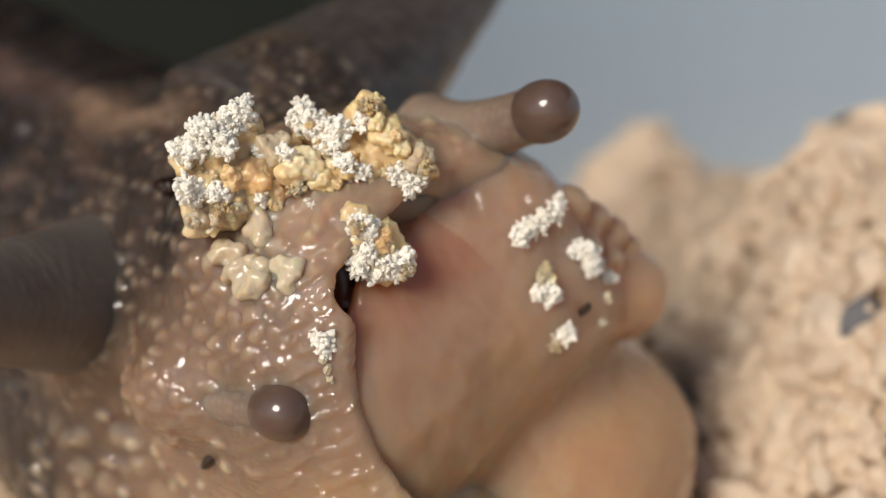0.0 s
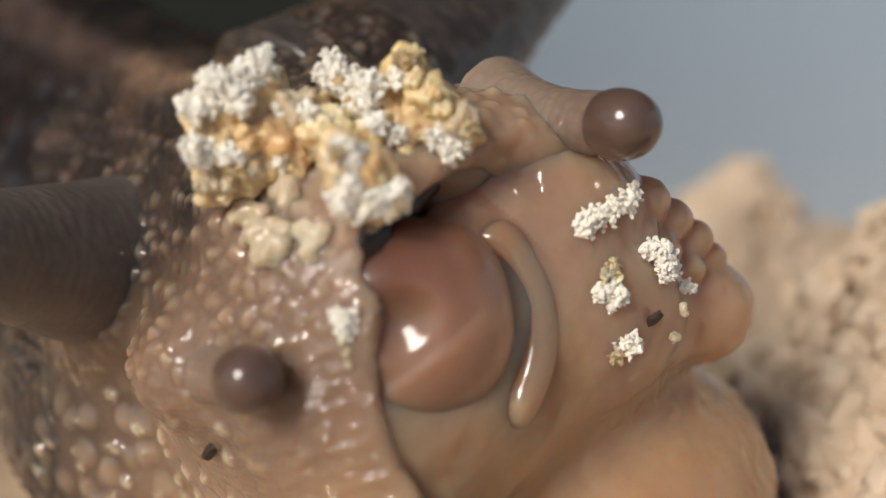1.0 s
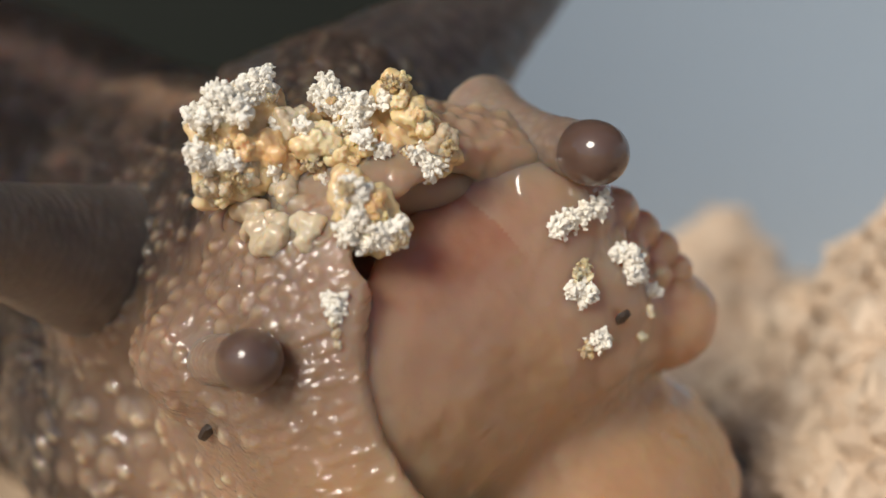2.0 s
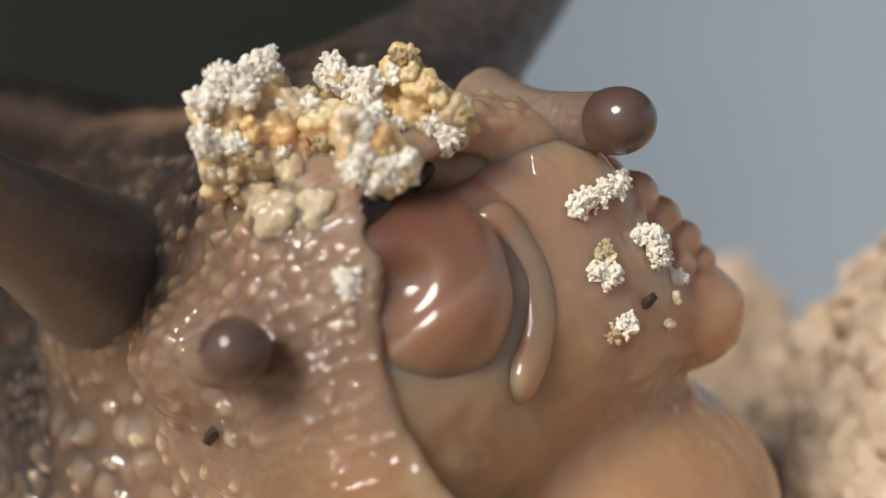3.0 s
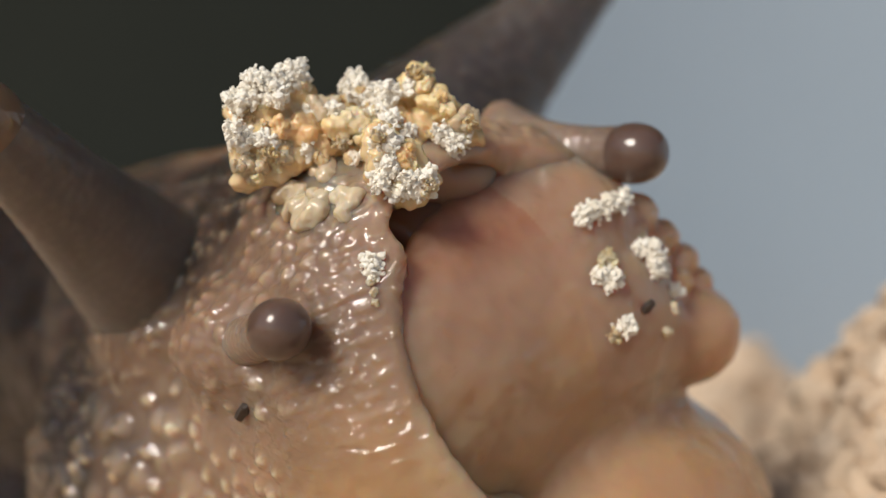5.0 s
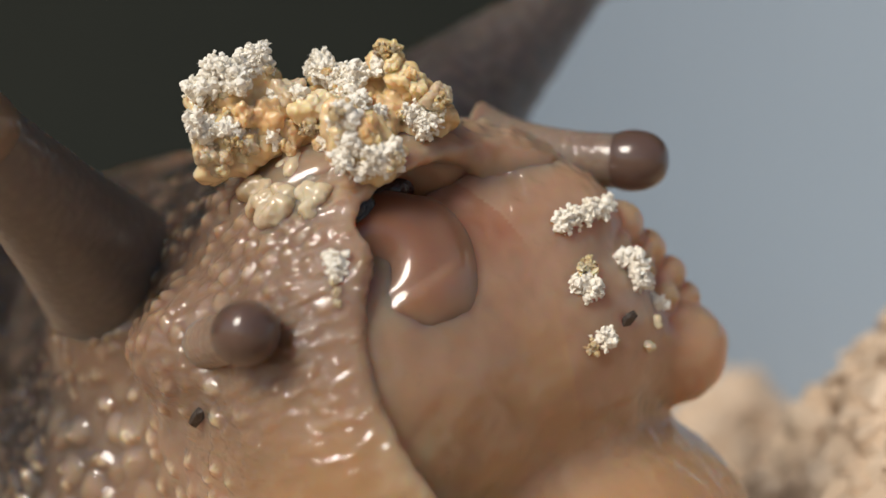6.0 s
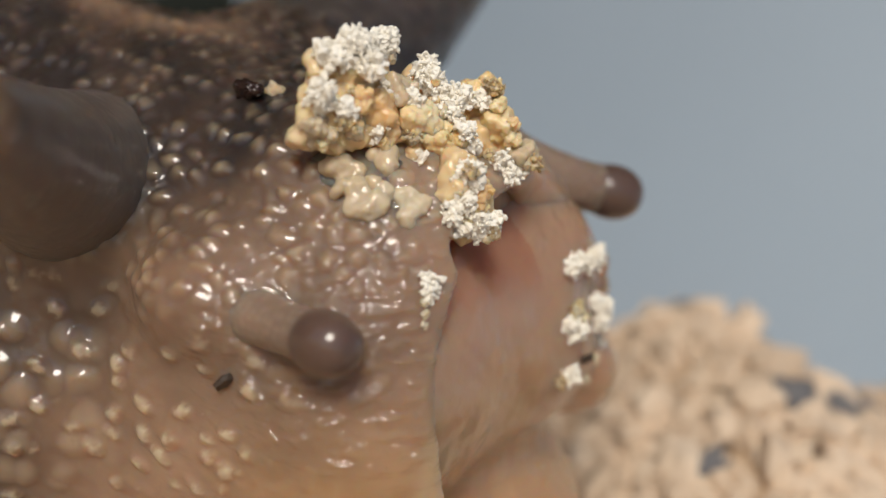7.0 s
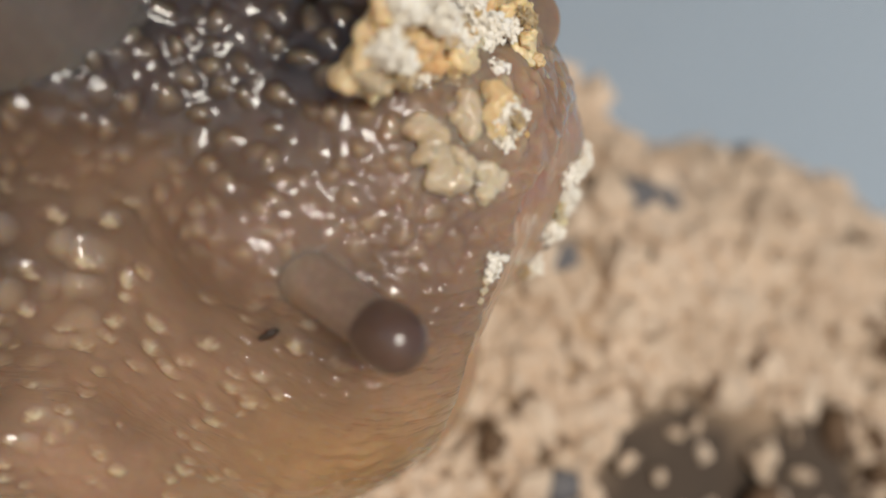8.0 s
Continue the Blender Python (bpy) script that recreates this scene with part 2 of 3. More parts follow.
def build_ground():
    a = np.concatenate([-np.geomspace(60, 3000, 14)[::-1], np.linspace(-55, 75, 131), np.geomspace(80, 3000, 14)])
    gx, gy = np.meshgrid(a, a + 20, indexing="ij")
    p = np.stack([gx.ravel(), gy.ravel(), gx.ravel() * 0], 1)
    near = np.exp(-((p[:, 0] - 15) ** 2 + (p[:, 1] - 30) ** 2) / 60 ** 2)
    p[:, 2] = ground_height(p[:, 0], p[:, 1]) + 0.5 * near * wobble(p, 0.9) + 0.3 * near * wobble(p, 2.1, 3.0) - 0.3
    n = len(a)
    i = np.arange(n * n).reshape(n, n)
    q = np.stack([i[:-1, :-1], i[1:, :-1], i[1:, 1:], i[:-1, 1:]], -1).reshape(-1, 4)
    tagged(mesh_object("ground", p, q, SOIL, attrs={"shade": shade_patch(p[:, 0], p[:, 1])}), "pale sandy ground with a loose heap", "ground", kind="structure")


build_ground()


def build_backdrop():
    """A curved sheet, thick as card, its top edge rising to one side."""
    v = []
    steps = 72
    for i in range(steps + 1):
        a = radians(108.5 - 163.5 * i / steps)
        lean = 0.6 * min(max((i / steps - 0.3) / 0.4, 0), 1)
        for r in (60.0, 61.5):
            x, y = 22 + r * math.cos(a), 6 + r * math.sin(a)
            top = 12.3 + 0.25 * max(x, 0) + 0.25 * max(0, 40 - y)
            back = r + lean * (top - GROUND_Z)
            v += [(x, y, GROUND_Z - 1.5), (22 + back * math.cos(a), 6 + back * math.sin(a), top)]
    q = []
    for i in range(steps):
        a, b = 4 * i, 4 * i + 4
        q += [(a, b, b + 1, a + 1), (a + 2, a + 3, b + 3, b + 2), (a + 1, b + 1, b + 3, a + 3), (a, a + 2, b + 2, b)]
    q += [(0, 1, 3, 2), (4 * steps, 4 * steps + 2, 4 * steps + 3, 4 * steps + 1)]
    tagged(mesh_object("backdrop", v, q, PALE_WALL, smooth=False), "pale blue-grey curved panel standing behind the heap", "panel", kind="structure")


build_backdrop()
slab("wall_back", (-500, 72, -40), (600, 78, 400), DARK_WALL, "dark olive board far behind the panel")

PHI = (1 + 5 ** 0.5) / 2
ICO_V = np.array([(-1, PHI, 0), (1, PHI, 0), (-1, -PHI, 0), (1, -PHI, 0), (0, -1, PHI), (0, 1, PHI), (0, -1, -PHI), (0, 1, -PHI),
                  (PHI, 0, -1), (PHI, 0, 1), (-PHI, 0, -1), (-PHI, 0, 1)]) / math.sqrt(1 + PHI ** 2)


def hull_faces():
    """The twenty faces of the icosahedron, by nearness of its corners."""
    out = []
    for i in range(12):
        for j in range(i + 1, 12):
            for k in range(j + 1, 12):
                a, b, c = ICO_V[i], ICO_V[j], ICO_V[k]
                if max(np.linalg.norm(a - b), np.linalg.norm(b - c), np.linalg.norm(c - a)) < 1.2:
                    out.append((i, j, k) if np.dot(np.cross(b - a, c - a), a) > 0 else (i, k, j))
    return np.array(out)


ICO_F = hull_faces()


def grains(rng, centres, radii, jag=0.25, squash=0.3):
    """Many small uneven stones in one mesh."""
    n = len(centres)
    q = rng.normal(size=(n, 3, 3))
    rot = np.linalg.qr(q)[0]
    shape = 1 + squash * rng.uniform(-1, 1, size=(n, 1, 3))
    v = ICO_V[None] * shape * (1 + jag * rng.uniform(-1, 1, size=(n, 12, 1)))
    v = np.einsum("nij,nkj->nki", rot, v) * np.asarray(radii)[:, None, None] + np.asarray(centres)[:, None]
    f = (ICO_F[None] + 12 * np.arange(n)[:, None, None]).reshape(-1, 3)
    return v.reshape(-1, 3), f


def build_heap():
    rng = np.random.default_rng(4)
    n = 36000
    x, y = rng.uniform(0, 62, n), rng.uniform(2, 58, n)
    r = np.minimum(np.exp(rng.normal(-1.1, 0.42, n)), 0.8)
    # few pale grains inside the painted shade, so it stays dark
    keep = rng.random(n) > 0.95 * shade_patch(x, y)
    x, y, r, n = x[keep], y[keep], r[keep], int(keep.sum())
    z = ground_height(x, y) + r * rng.uniform(-0.2, 0.6, n)
    v, f = grains(rng, np.stack([x, y, z], 1), r, 0.28, 0.4)
    tagged(mesh_object("grit", v, f, GRIT, smooth=False), "loose heap of pale beige crumbs and grit", "grit", kind="stuff")
    for i in range(60):
        brown = i % 3 != 0
        x, y = rng.uniform(9, 42), rng.uniform(14, 44)
        r = rng.uniform(0.5, 0.95)
        v, f = grains(rng, [(0, 0, 0)], [r], 0.2, 0.35)
        ob = mesh_object("brown_pebble" if brown else "grey_pebble", v, f, BROWN_STONE if brown else GREY_STONE)
        ob.location = (x * MM, y * MM, (float(ground_height(np.array(x), np.array(y))) + r * 0.3) * MM)
        tagged(ob, "small dark brown pebble lying on the heap" if brown else "small slate grey pebble lying on the heap", "pebble", "pebbles on the heap")


build_heap()

# ---- the snail, in its own space: x across the face, y towards the tail, z up, origin at the mouth ----
SNAIL_POSE = Matrix(((0.737, -0.605, -0.303, 0.6 * MM), (0.581, 0.795, -0.173, 21.3 * MM), (0.346, -0.049, 0.937, -0.9 * MM), (0, 0, 0, 1)))
snail = new("snail")
snail.matrix_world = SNAIL_POSE
snail.empty_display_size = 0.002
tagged(snail, "wet brown snail with a beaded skin, feeding with its mouth open", "snail")


def basin_shape(x, y, z):
    return ellipsoid(x, y, z, (1.75, -0.9, -1.75), (3.9, 2.7, 4.4))


def head_shape(x, y, z):
    round_part = ((x - 0.9) / 5.3) ** 2 + ((z + 3.6) / 6.8) ** 2
    body = (np.where(y < 7.7, (np.abs(y - 7.7) / (8.8 + 0.35 * step(-z, -0.3, 2.2))) ** 6, 0) + round_part) ** 0.5 - 1
    d = smin(body * 3.6, ellipsoid(x, y, z, (0.4, 3.8, 0.8), (2.5, 2.6, 2.0)), 0.8)
    d = smin(d, ellipsoid(x, y, z, (0.9, 11.0, -8.6), (7.2, 10.0, 3.6)), 1.5)
    d = smin(d, ellipsoid(x, y, z, (3.6, 8.6, 1.0), (3.0, 2.6, 2.6)), 1.0)
    d = smin(d, ellipsoid(x, y, z, (-3.0, 8.4, 0.0), (1.8, 1.9, 1.7)), 1.0)
    d = smin(d, ellipsoid(x, y, z, (-3.2, 11.0, -4.2), (3.6, 5.0, 4.0)), 1.5)
    d = smin(d, ellipsoid(x, y, z, (-3.5, 4.1, -0.22), (0.95, 1.2, 0.85)), 1.0)
    d = smax(d, -basin_shape(x, y, z), 0.32)
    d = smax(d, -ellipsoid(x, y, z, (4.6, -0.9, -5.2), (2.6, 2.3, 2.6)), 0.3)
    d = smin(d, ellipsoid(x, y, z, (3.3, 2.3, 0.6), (1.9, 1.7, 1.3)), 0.7)
    return smax(d, -ellipsoid(x, y, z, (0.5, 1.6, 1.05), (1.8, 2.4, 0.95)), 0.2)


def lower_lip_shape(x, y, z):
    d = ellipsoid(x, y, z, (-0.3, 3.95, -2.1), (7.5, 4.4, 4.2))
    return smax(d, basin_shape(x, y, z) - 0.25, 0.2)


KNOBS = ((4.90, 0.10, -0.62, 0.44), (5.42, 0.12, -1.36, 0.42), (5.86, 0.14, -2.08, 0.38), (6.14, 0.16, -2.72, 0.34))


def side_lip_shape(x, y, z):
    """A low dome with a row of knobs along its rim and a round lobe at the end."""
    d = ellipsoid(x, y, z, (3.55, 1.35, -2.35), (2.15, 2.15, 2.45))
    d = smin(d, ellipsoid(x, y, z, (5.75, 0.35, -3.85), (1.08, 1.10, 1.08)), 0.9)
    d = smin(d, ellipsoid(x, y, z, (3.4, 1.35, -0.4), (1.55, 1.45, 1.05)), 0.7)
    d = smin(d, ellipsoid(x, y, z, (3.3, 2.0, 0.5), (1.65, 1.6, 1.25)), 0.6)
    d = smin(d, ellipsoid(x, y, z, (3.85, 0.88, -0.15), (1.1, 1.2, 0.88)), 0.6)
    for kx, ky, kz, r in KNOBS:
        d = smin(d, capsule(x, y, z, (kx - 0.9, ky + 0.5, kz - 0.55), (kx, ky, kz), r, r), 0.12)
        d = smin(d, ellipsoid(x, y, z, (kx - 0.55, ky - 0.32, kz - 0.35), (0.26, 0.26, 0.26)), 0.15)
    return d


def foot_shape(x, y, z):
    return ellipsoid(x, y, z, (2.5, 1.9, -7.9), (4.4, 3.7, 3.5))


def upper_lip_shape(x, y, z):
    return smin(ellipsoid(x, y, z, (0.2, 2.9, 1.9), (2.2, 1.8, 0.95)), ellipsoid(x, y, z, (1.8, 2.15, 1.2), (1.3, 1.25, 0.8)), 0.6)


def mouth_shape(x, y, z):
    """Lips and foot, melted into one another."""
    d = smin(lower_lip_shape(x, y, z), side_lip_shape(x, y, z), 1.3)
    return smin(d, foot_shape(x, y, z), 1.1)


def face_shape(x, y, z):
    return min(float(f(x, y, z)) for f in (head_shape, mouth_shape, upper_lip_shape))


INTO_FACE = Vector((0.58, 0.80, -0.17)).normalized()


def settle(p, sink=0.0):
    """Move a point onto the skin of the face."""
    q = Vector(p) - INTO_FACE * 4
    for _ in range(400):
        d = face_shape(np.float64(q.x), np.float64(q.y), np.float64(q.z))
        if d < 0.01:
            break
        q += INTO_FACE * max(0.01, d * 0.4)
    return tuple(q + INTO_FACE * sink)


def build_skin():
    v, q = surface_net(head_shape, (-7.6, -2.0, -11.0), (8.4, 17.0, 4.4), 0.065)
    v = relax(v, q, 2)
    n = normals(v, q)
    x, y, z = v.T
    smooth_lip = step(y + 0.3 * z, 0.4, 2.2)
    high = step(z + 0.12 * (y - 3) + 0.5 * wobble(v, 0.9, 1.0), -1.2, 0.6)
    warp = v + 0.10 * np.stack([wobble(v, 5.0, 1.0), wobble(v, 5.0, 2.0), wobble(v, 5.0, 3.0)], 1)
    fine, mid = grainy(v, 7.0, 40.0), grainy(v, 3.0, 70.0)
    d1, d2 = cells3(warp * (1, 0.9, 1), 0.42)
    dome = (0.22 * step(d2 - d1, 0.02, 0.42) + 0.78 * np.clip(1 - (d1 / 0.52) ** 2, 0, 1)) * smooth_lip * high * (0.75 + 0.25 * mid)
    c1, c2 = cells3((warp + 31.0) * (1.05, 0.85, 1.15), 0.64)
    b1, b2 = cells3(warp + 31.0, 0.72)
    big = np.clip(1 - (b1 / 0.52) ** 2, 0, 1) * step(-z, 0.3, 2.0) * step(y, 4.6, 6.5)
    low = (1 - high) * step(y, 0.8, 2.8)
    fleck = step(0.29 - c1 + 0.12 * fine, 0.0, 0.16) * low
    bump_up = np.clip(1 - (c1 / 0.38) ** 2, 0, 1) * low
    bead = np.clip(0.40 * dome ** 2 + 0.62 * fleck + 0.35 * big + 0.35 * step(-y, 0.35, 0.75) * step(-x, 0.8, 1.4), 0, 1)
    rim = step(4.2 - y, 0.0, 1.5) * step(z, -3.2, -1.6) * step(-x, -1.0, 0.5)
    slime = np.clip(rim * (0.45 + 0.55 * step(mid + 0.5, 0.0, 0.4)) + 0.12 * step(grainy(v, 0.45, 20.0) - 0.05, 0.0, 0.3), 0, 1)
    crease = np.sin(20.0 * (z + 0.30 * y + 0.10 * x) + 2.2 * wobble(v, 2.0, 5.0) + 1.5 * mid) * rim * step(mid + 0.6 * fine + 0.4, 0.0, 0.5) * step(y, -0.9, 0.0) * step(3.2 - y, 0.0, 1.2) * step(z, -3.2, -1.2)
    v = v + n * (0.015 * crease + 0.115 * dome + 0.10 * big + 0.11 * bump_up + 0.05 * wobble(v, 1.7) + 0.02 * mid + 0.006 * fine)[:, None]
    top = step(z + 0.10 * y + 0.3 * wobble(v, 1.1, 4.0), -0.8, 2.6) * step(y, 1.6, 5.0)
    back = step(y + 0.6 * wobble(v, 0.8, 7.0), 6.0, 10.5)
    bead = bead * (1 - 0.65 * back)
    stripe = np.exp(-((x - 0.9 - 0.3 * np.sin(y)) / 0.6) ** 2) * step(z, 2.0, 3.0) * step(y, 7.0, 9.0)
    pigment = np.clip(np.maximum(np.maximum(0.92 * top, 0.42 * step(-x, 0.6, 2.2) * step(z, -4.0, -1.0) * step(y, -1.0, 1.4)), 0.97 * back * (0.5 + 0.5 * step(z, -5.0, -0.5))) - 0.5 * stripe + 0.1 * grainy(v, 0.9, 9.0) + 0.55 * step(-x, 4.0, 6.0) * step(y, 4.5, 7.0), 0, 0.97)
    mesh_object("head", v, q, SKIN, snail, attrs={"bead": bead, "pigment": pigment, "slime": slime, "warm": step(-z, 0.0, 4.0) * step(4.0 - y, 0.0, 4.0)})


build_skin()


def build_trunk():
    """The body behind the head, resting on the ground."""
    def trunk(x, y, z):
        d = capsule(x, y, z, (0.9, 16.0, -2.6), (0.9, 44.0, -3.4), 5.0, 7.4)
        return smin(d, ellipsoid(x, y, z, (0.9, 30.0, -8.8), (8.0, 21.0, 3.6)), 1.5)

    v, q = surface_net(trunk, (-9, 8.0, -13), (11, 56, 5), 0.22)
    v = relax(v, q, 2)
    d1, d2 = cells3(v, 1.1)
    dome = np.clip(1 - (d1 / 0.6) ** 2, 0, 1)
    v = v + normals(v, q) * (0.25 * dome + 0.2 * wobble(v, 0.7))[:, None]
    stripe = np.exp(-((v[:, 0] - 0.9) / 0.8) ** 2) * step(v[:, 2], 1.5, 2.6)
    return mesh_object("body", v, q, BACK_SKIN, snail, attrs={"bead": 0.10 * dome ** 2, "pigment": np.clip(0.97 - 0.7 * stripe, 0, 1), "warm": np.zeros(len(v))})


body = build_trunk()


def lump(name, f, lo, hi, h, mat, parent, rough=0.04, scale=2.0, pig=None, label=""):
    v, q = surface_net(f, lo, hi, h)
    v = relax(v, q, 2)
    v = v + normals(v, q) * (rough * wobble(v, scale))[:, None]
    zero = np.zeros(len(v))
    ob = mesh_object(name, v, q, mat, parent, attrs={"bead": zero, "pigment": zero if pig is None else pig(v), "slime": step(wobble(v, 1.1, 2.0), 0.0, 0.4)})
    if label:
        ob["label"] = label
    return ob


def build_mouth():
    """Lips and front of the foot: one soft skin."""
    shapes = (lower_lip_shape, side_lip_shape, foot_shape)

    v, q = surface_net(mouth_shape, (-3.2, -2.6, -10.8), (8.0, 6.0, 2.6), 0.075)
    v = relax(v, q, 2)
    which = np.argmin([f(*v.T) for f in shapes], axis=0)
    x, y, z = v.T
    fold = np.sin(5.0 * (0.5 * x + 0.85 * z) + 1.5 * wobble(v, 1.1)) * step(0.6 - np.abs(foot_shape(x, y, z) - lower_lip_shape(x, y, z)), 0.0, 0.6)
    v = v + normals(v, q) * (0.05 * wobble(v, 1.5) + 0.04 * grainy(v, 1.3, 5.0) + 0.012 * grainy(v, 4.0, 15.0) + 0.02 * fold)[:, None]
    red = np.where(which == 0, 0.8 * step(z + 0.4 * wobble(v, 1.2), -0.6, 0.9), np.where(which == 2, 0.10, 0.12 * step(x, 5.4, 6.6)))
    warm = np.where(which == 0, 0.6 * step(-z, 0.0, 3.5), 0.65 * step(-z, 2.0, 6.0))
    slime = step(wobble(v, 0.9, 2.0) + np.where(which == 1, 0.3, 0.0), 0.05, 0.4)
    mesh_object("mouth", v, q, MOUTH, snail, attrs={"bead": np.zeros(len(v)), "pigment": red, "warm": warm, "slime": slime})


build_mouth()


def tongue_shape(x, y, z):
    """A round pad with a shallow hollow and a ledge across it."""
    d = ellipsoid(x, y, z, (0, 0, 0), (1.95, 1.3, 1.95))
    d = d + 0.10 * step(z - 0.28 * x + 0.5, -0.12, 0.12) * step(1.6 - np.abs(x), 0.0, 0.6)
    return smax(d, -ellipsoid(x, y, z, (-0.1, -1.95, 0.35), (0.95, 1.1, 0.75)), 0.3)


def inner_lip_shape(x, y, z):
    """A soft ring round the tongue."""
    ring = np.sqrt(x * x + (z * 1.04) ** 2) - 2.35
    d = np.sqrt(ring ** 2 + (y * 0.8) ** 2) - (0.50 + 0.06 * np.sin(2.2 * np.arctan2(z, x) + 1.0))
    return smax(smax(d, 0.6 - x, 0.5), z - 1.0, 0.5)


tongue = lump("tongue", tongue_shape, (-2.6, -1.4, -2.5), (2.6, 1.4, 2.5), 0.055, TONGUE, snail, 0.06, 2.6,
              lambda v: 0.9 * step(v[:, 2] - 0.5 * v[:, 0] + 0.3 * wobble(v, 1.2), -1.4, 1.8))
inner_lip = lump("inner_lip", inner_lip_shape, (-3.0, -0.8, -3.0), (3.0, 0.8, 3.0), 0.07, MOUTH, snail, 0.04, 1.6,
                 lambda v: 0.2 + 0.55 * step(v[:, 2] + 0.4 * wobble(v, 1.2), -0.2, 1.4))
upper_lip = lump("upper_lip", upper_lip_shape, (-2.4, 0.4, 0.4), (3.4, 5.2, 3.3), 0.08, MOUTH, snail, 0.06, 2.2, lambda v: 0.35 + 0.3 * step(2.2 - v[:, 2], 0.0, 1.2))
jaw = lump("jaw", lambda x, y, z: smin(capsule(x, y * 2.4, z, (-0.1, 0, 0.7), (0.15, -0.1, -1.2), 0.42, 0.05), capsule(x, y, z, (0, 0.4, 0.7), (2.6, 0.9, 0.75), 0.35, 0.2), 0.2),
           (-1.2, -1, -1.4), (3.2, 1.8, 1.6), 0.06, JAW, snail, 0.04, 5.0)


def lathe(profile, rings, around, wob=0.03, seed=0.0, tilt=0.0):
    """A closed round body along z from profile(s) -> radius, height."""
    v = []
    for i in range(rings + 1):
        r, h = profile(i / rings)
        for k in range(around):
            a = 2 * math.pi * k / around
            v.append((r * math.cos(a) + tilt * h * h, r * math.sin(a), h))
    v = np.array(v)
    q = np.array([(i * around + k, i * around + (k + 1) % around, (i + 1) * around + (k + 1) % around, (i + 1) * around + k)
                  for i in range(rings) for k in range(around)])
    return v + normals(v, q) * (wob * wobble(v, 3.0, seed))[:, None], q


def tentacle(name, length, r0, r1, r2, bulb_r, mat, bulb_mat, label, beads, taper=3.0, root=0.3, dusk=lambda s: 0.55 * step(s, 0.15, 0.95)):
    ob = new(name)
    ob.parent = snail
    ob["label"] = label

    def shaft_profile(s):
        r = r1 + (r0 - r1) * (1 - s) ** taper + (r2 - r1) * s ** 3
        return r * min(1.0, 0.05 + 14 * s) ** 0.5, -root + (length + root) * s

    v, q = lathe(shaft_profile, 150, 72, 0.02)
    d1, d2 = cells3(v, beads)
    dome = np.clip(1 - (d1 / 0.6) ** 2, 0, 1)
    v = v + normals(v, q) * ((0.08 if beads < 0.3 else 0.16) * beads * dome * step(length - v[:, 2], 0.2, 1.0))[:, None]
    mesh_object("shaft", v, q, mat, ob, attrs={"bead": 0.18 * dome, "pigment": dusk(v[:, 2] / length), "slime": 0.4 * dome})
    bv, bq = lathe(lambda s: (bulb_r * max(math.sin(math.pi * s), 0.002) ** 0.8, length - bulb_r * 1.15 * math.cos(math.pi * s)), 28, 40, 0.004)
    mesh_object("bulb", bv, bq, bulb_mat, ob, attrs={"bead": np.zeros(len(bv)), "pigment": np.zeros(len(bv))})["label"] = "dark glossy rounded tip"
    return ob


TIP = flesh("tan_tip", (0.24, 0.155, 0.10), (0.2, 0.13, 0.08), (0.5, 0.35, 0.2), rough=0.3)
feeler_a = tentacle("feeler", 2.75, 0.66, 0.44, 0.47, 0.58, FEELER, BULB, "short grey-brown feeler with a dark bulb", 0.16, 1.6, 1.0)
feeler_b = tentacle("feeler", 2.8, 1.45, 0.60, 0.58, 0.66, FEELER, BULB, "short tan feeler with a dark bulb", 0.2, 3.0, 0.8)
stalk_a = tentacle("eye_stalk", 7.3, 2.4, 0.95, 0.80, 0.85, TENTACLE, TIP, "long grey eye stalk with a tan tip", 0.22, 1.6, 0.8, lambda s: 0.3 - 0.2 * step(s, 0.2, 0.9))
stalk_b = tentacle("eye_stalk", 10.4, 3.7, 0.95, 0.80, 0.85, TENTACLE, TIP, "long dark grey eye stalk with a beaded base", 0.42, 1.3, 1.8, lambda s: 0.92 - 0.4 * step(s, 0.3, 0.9))


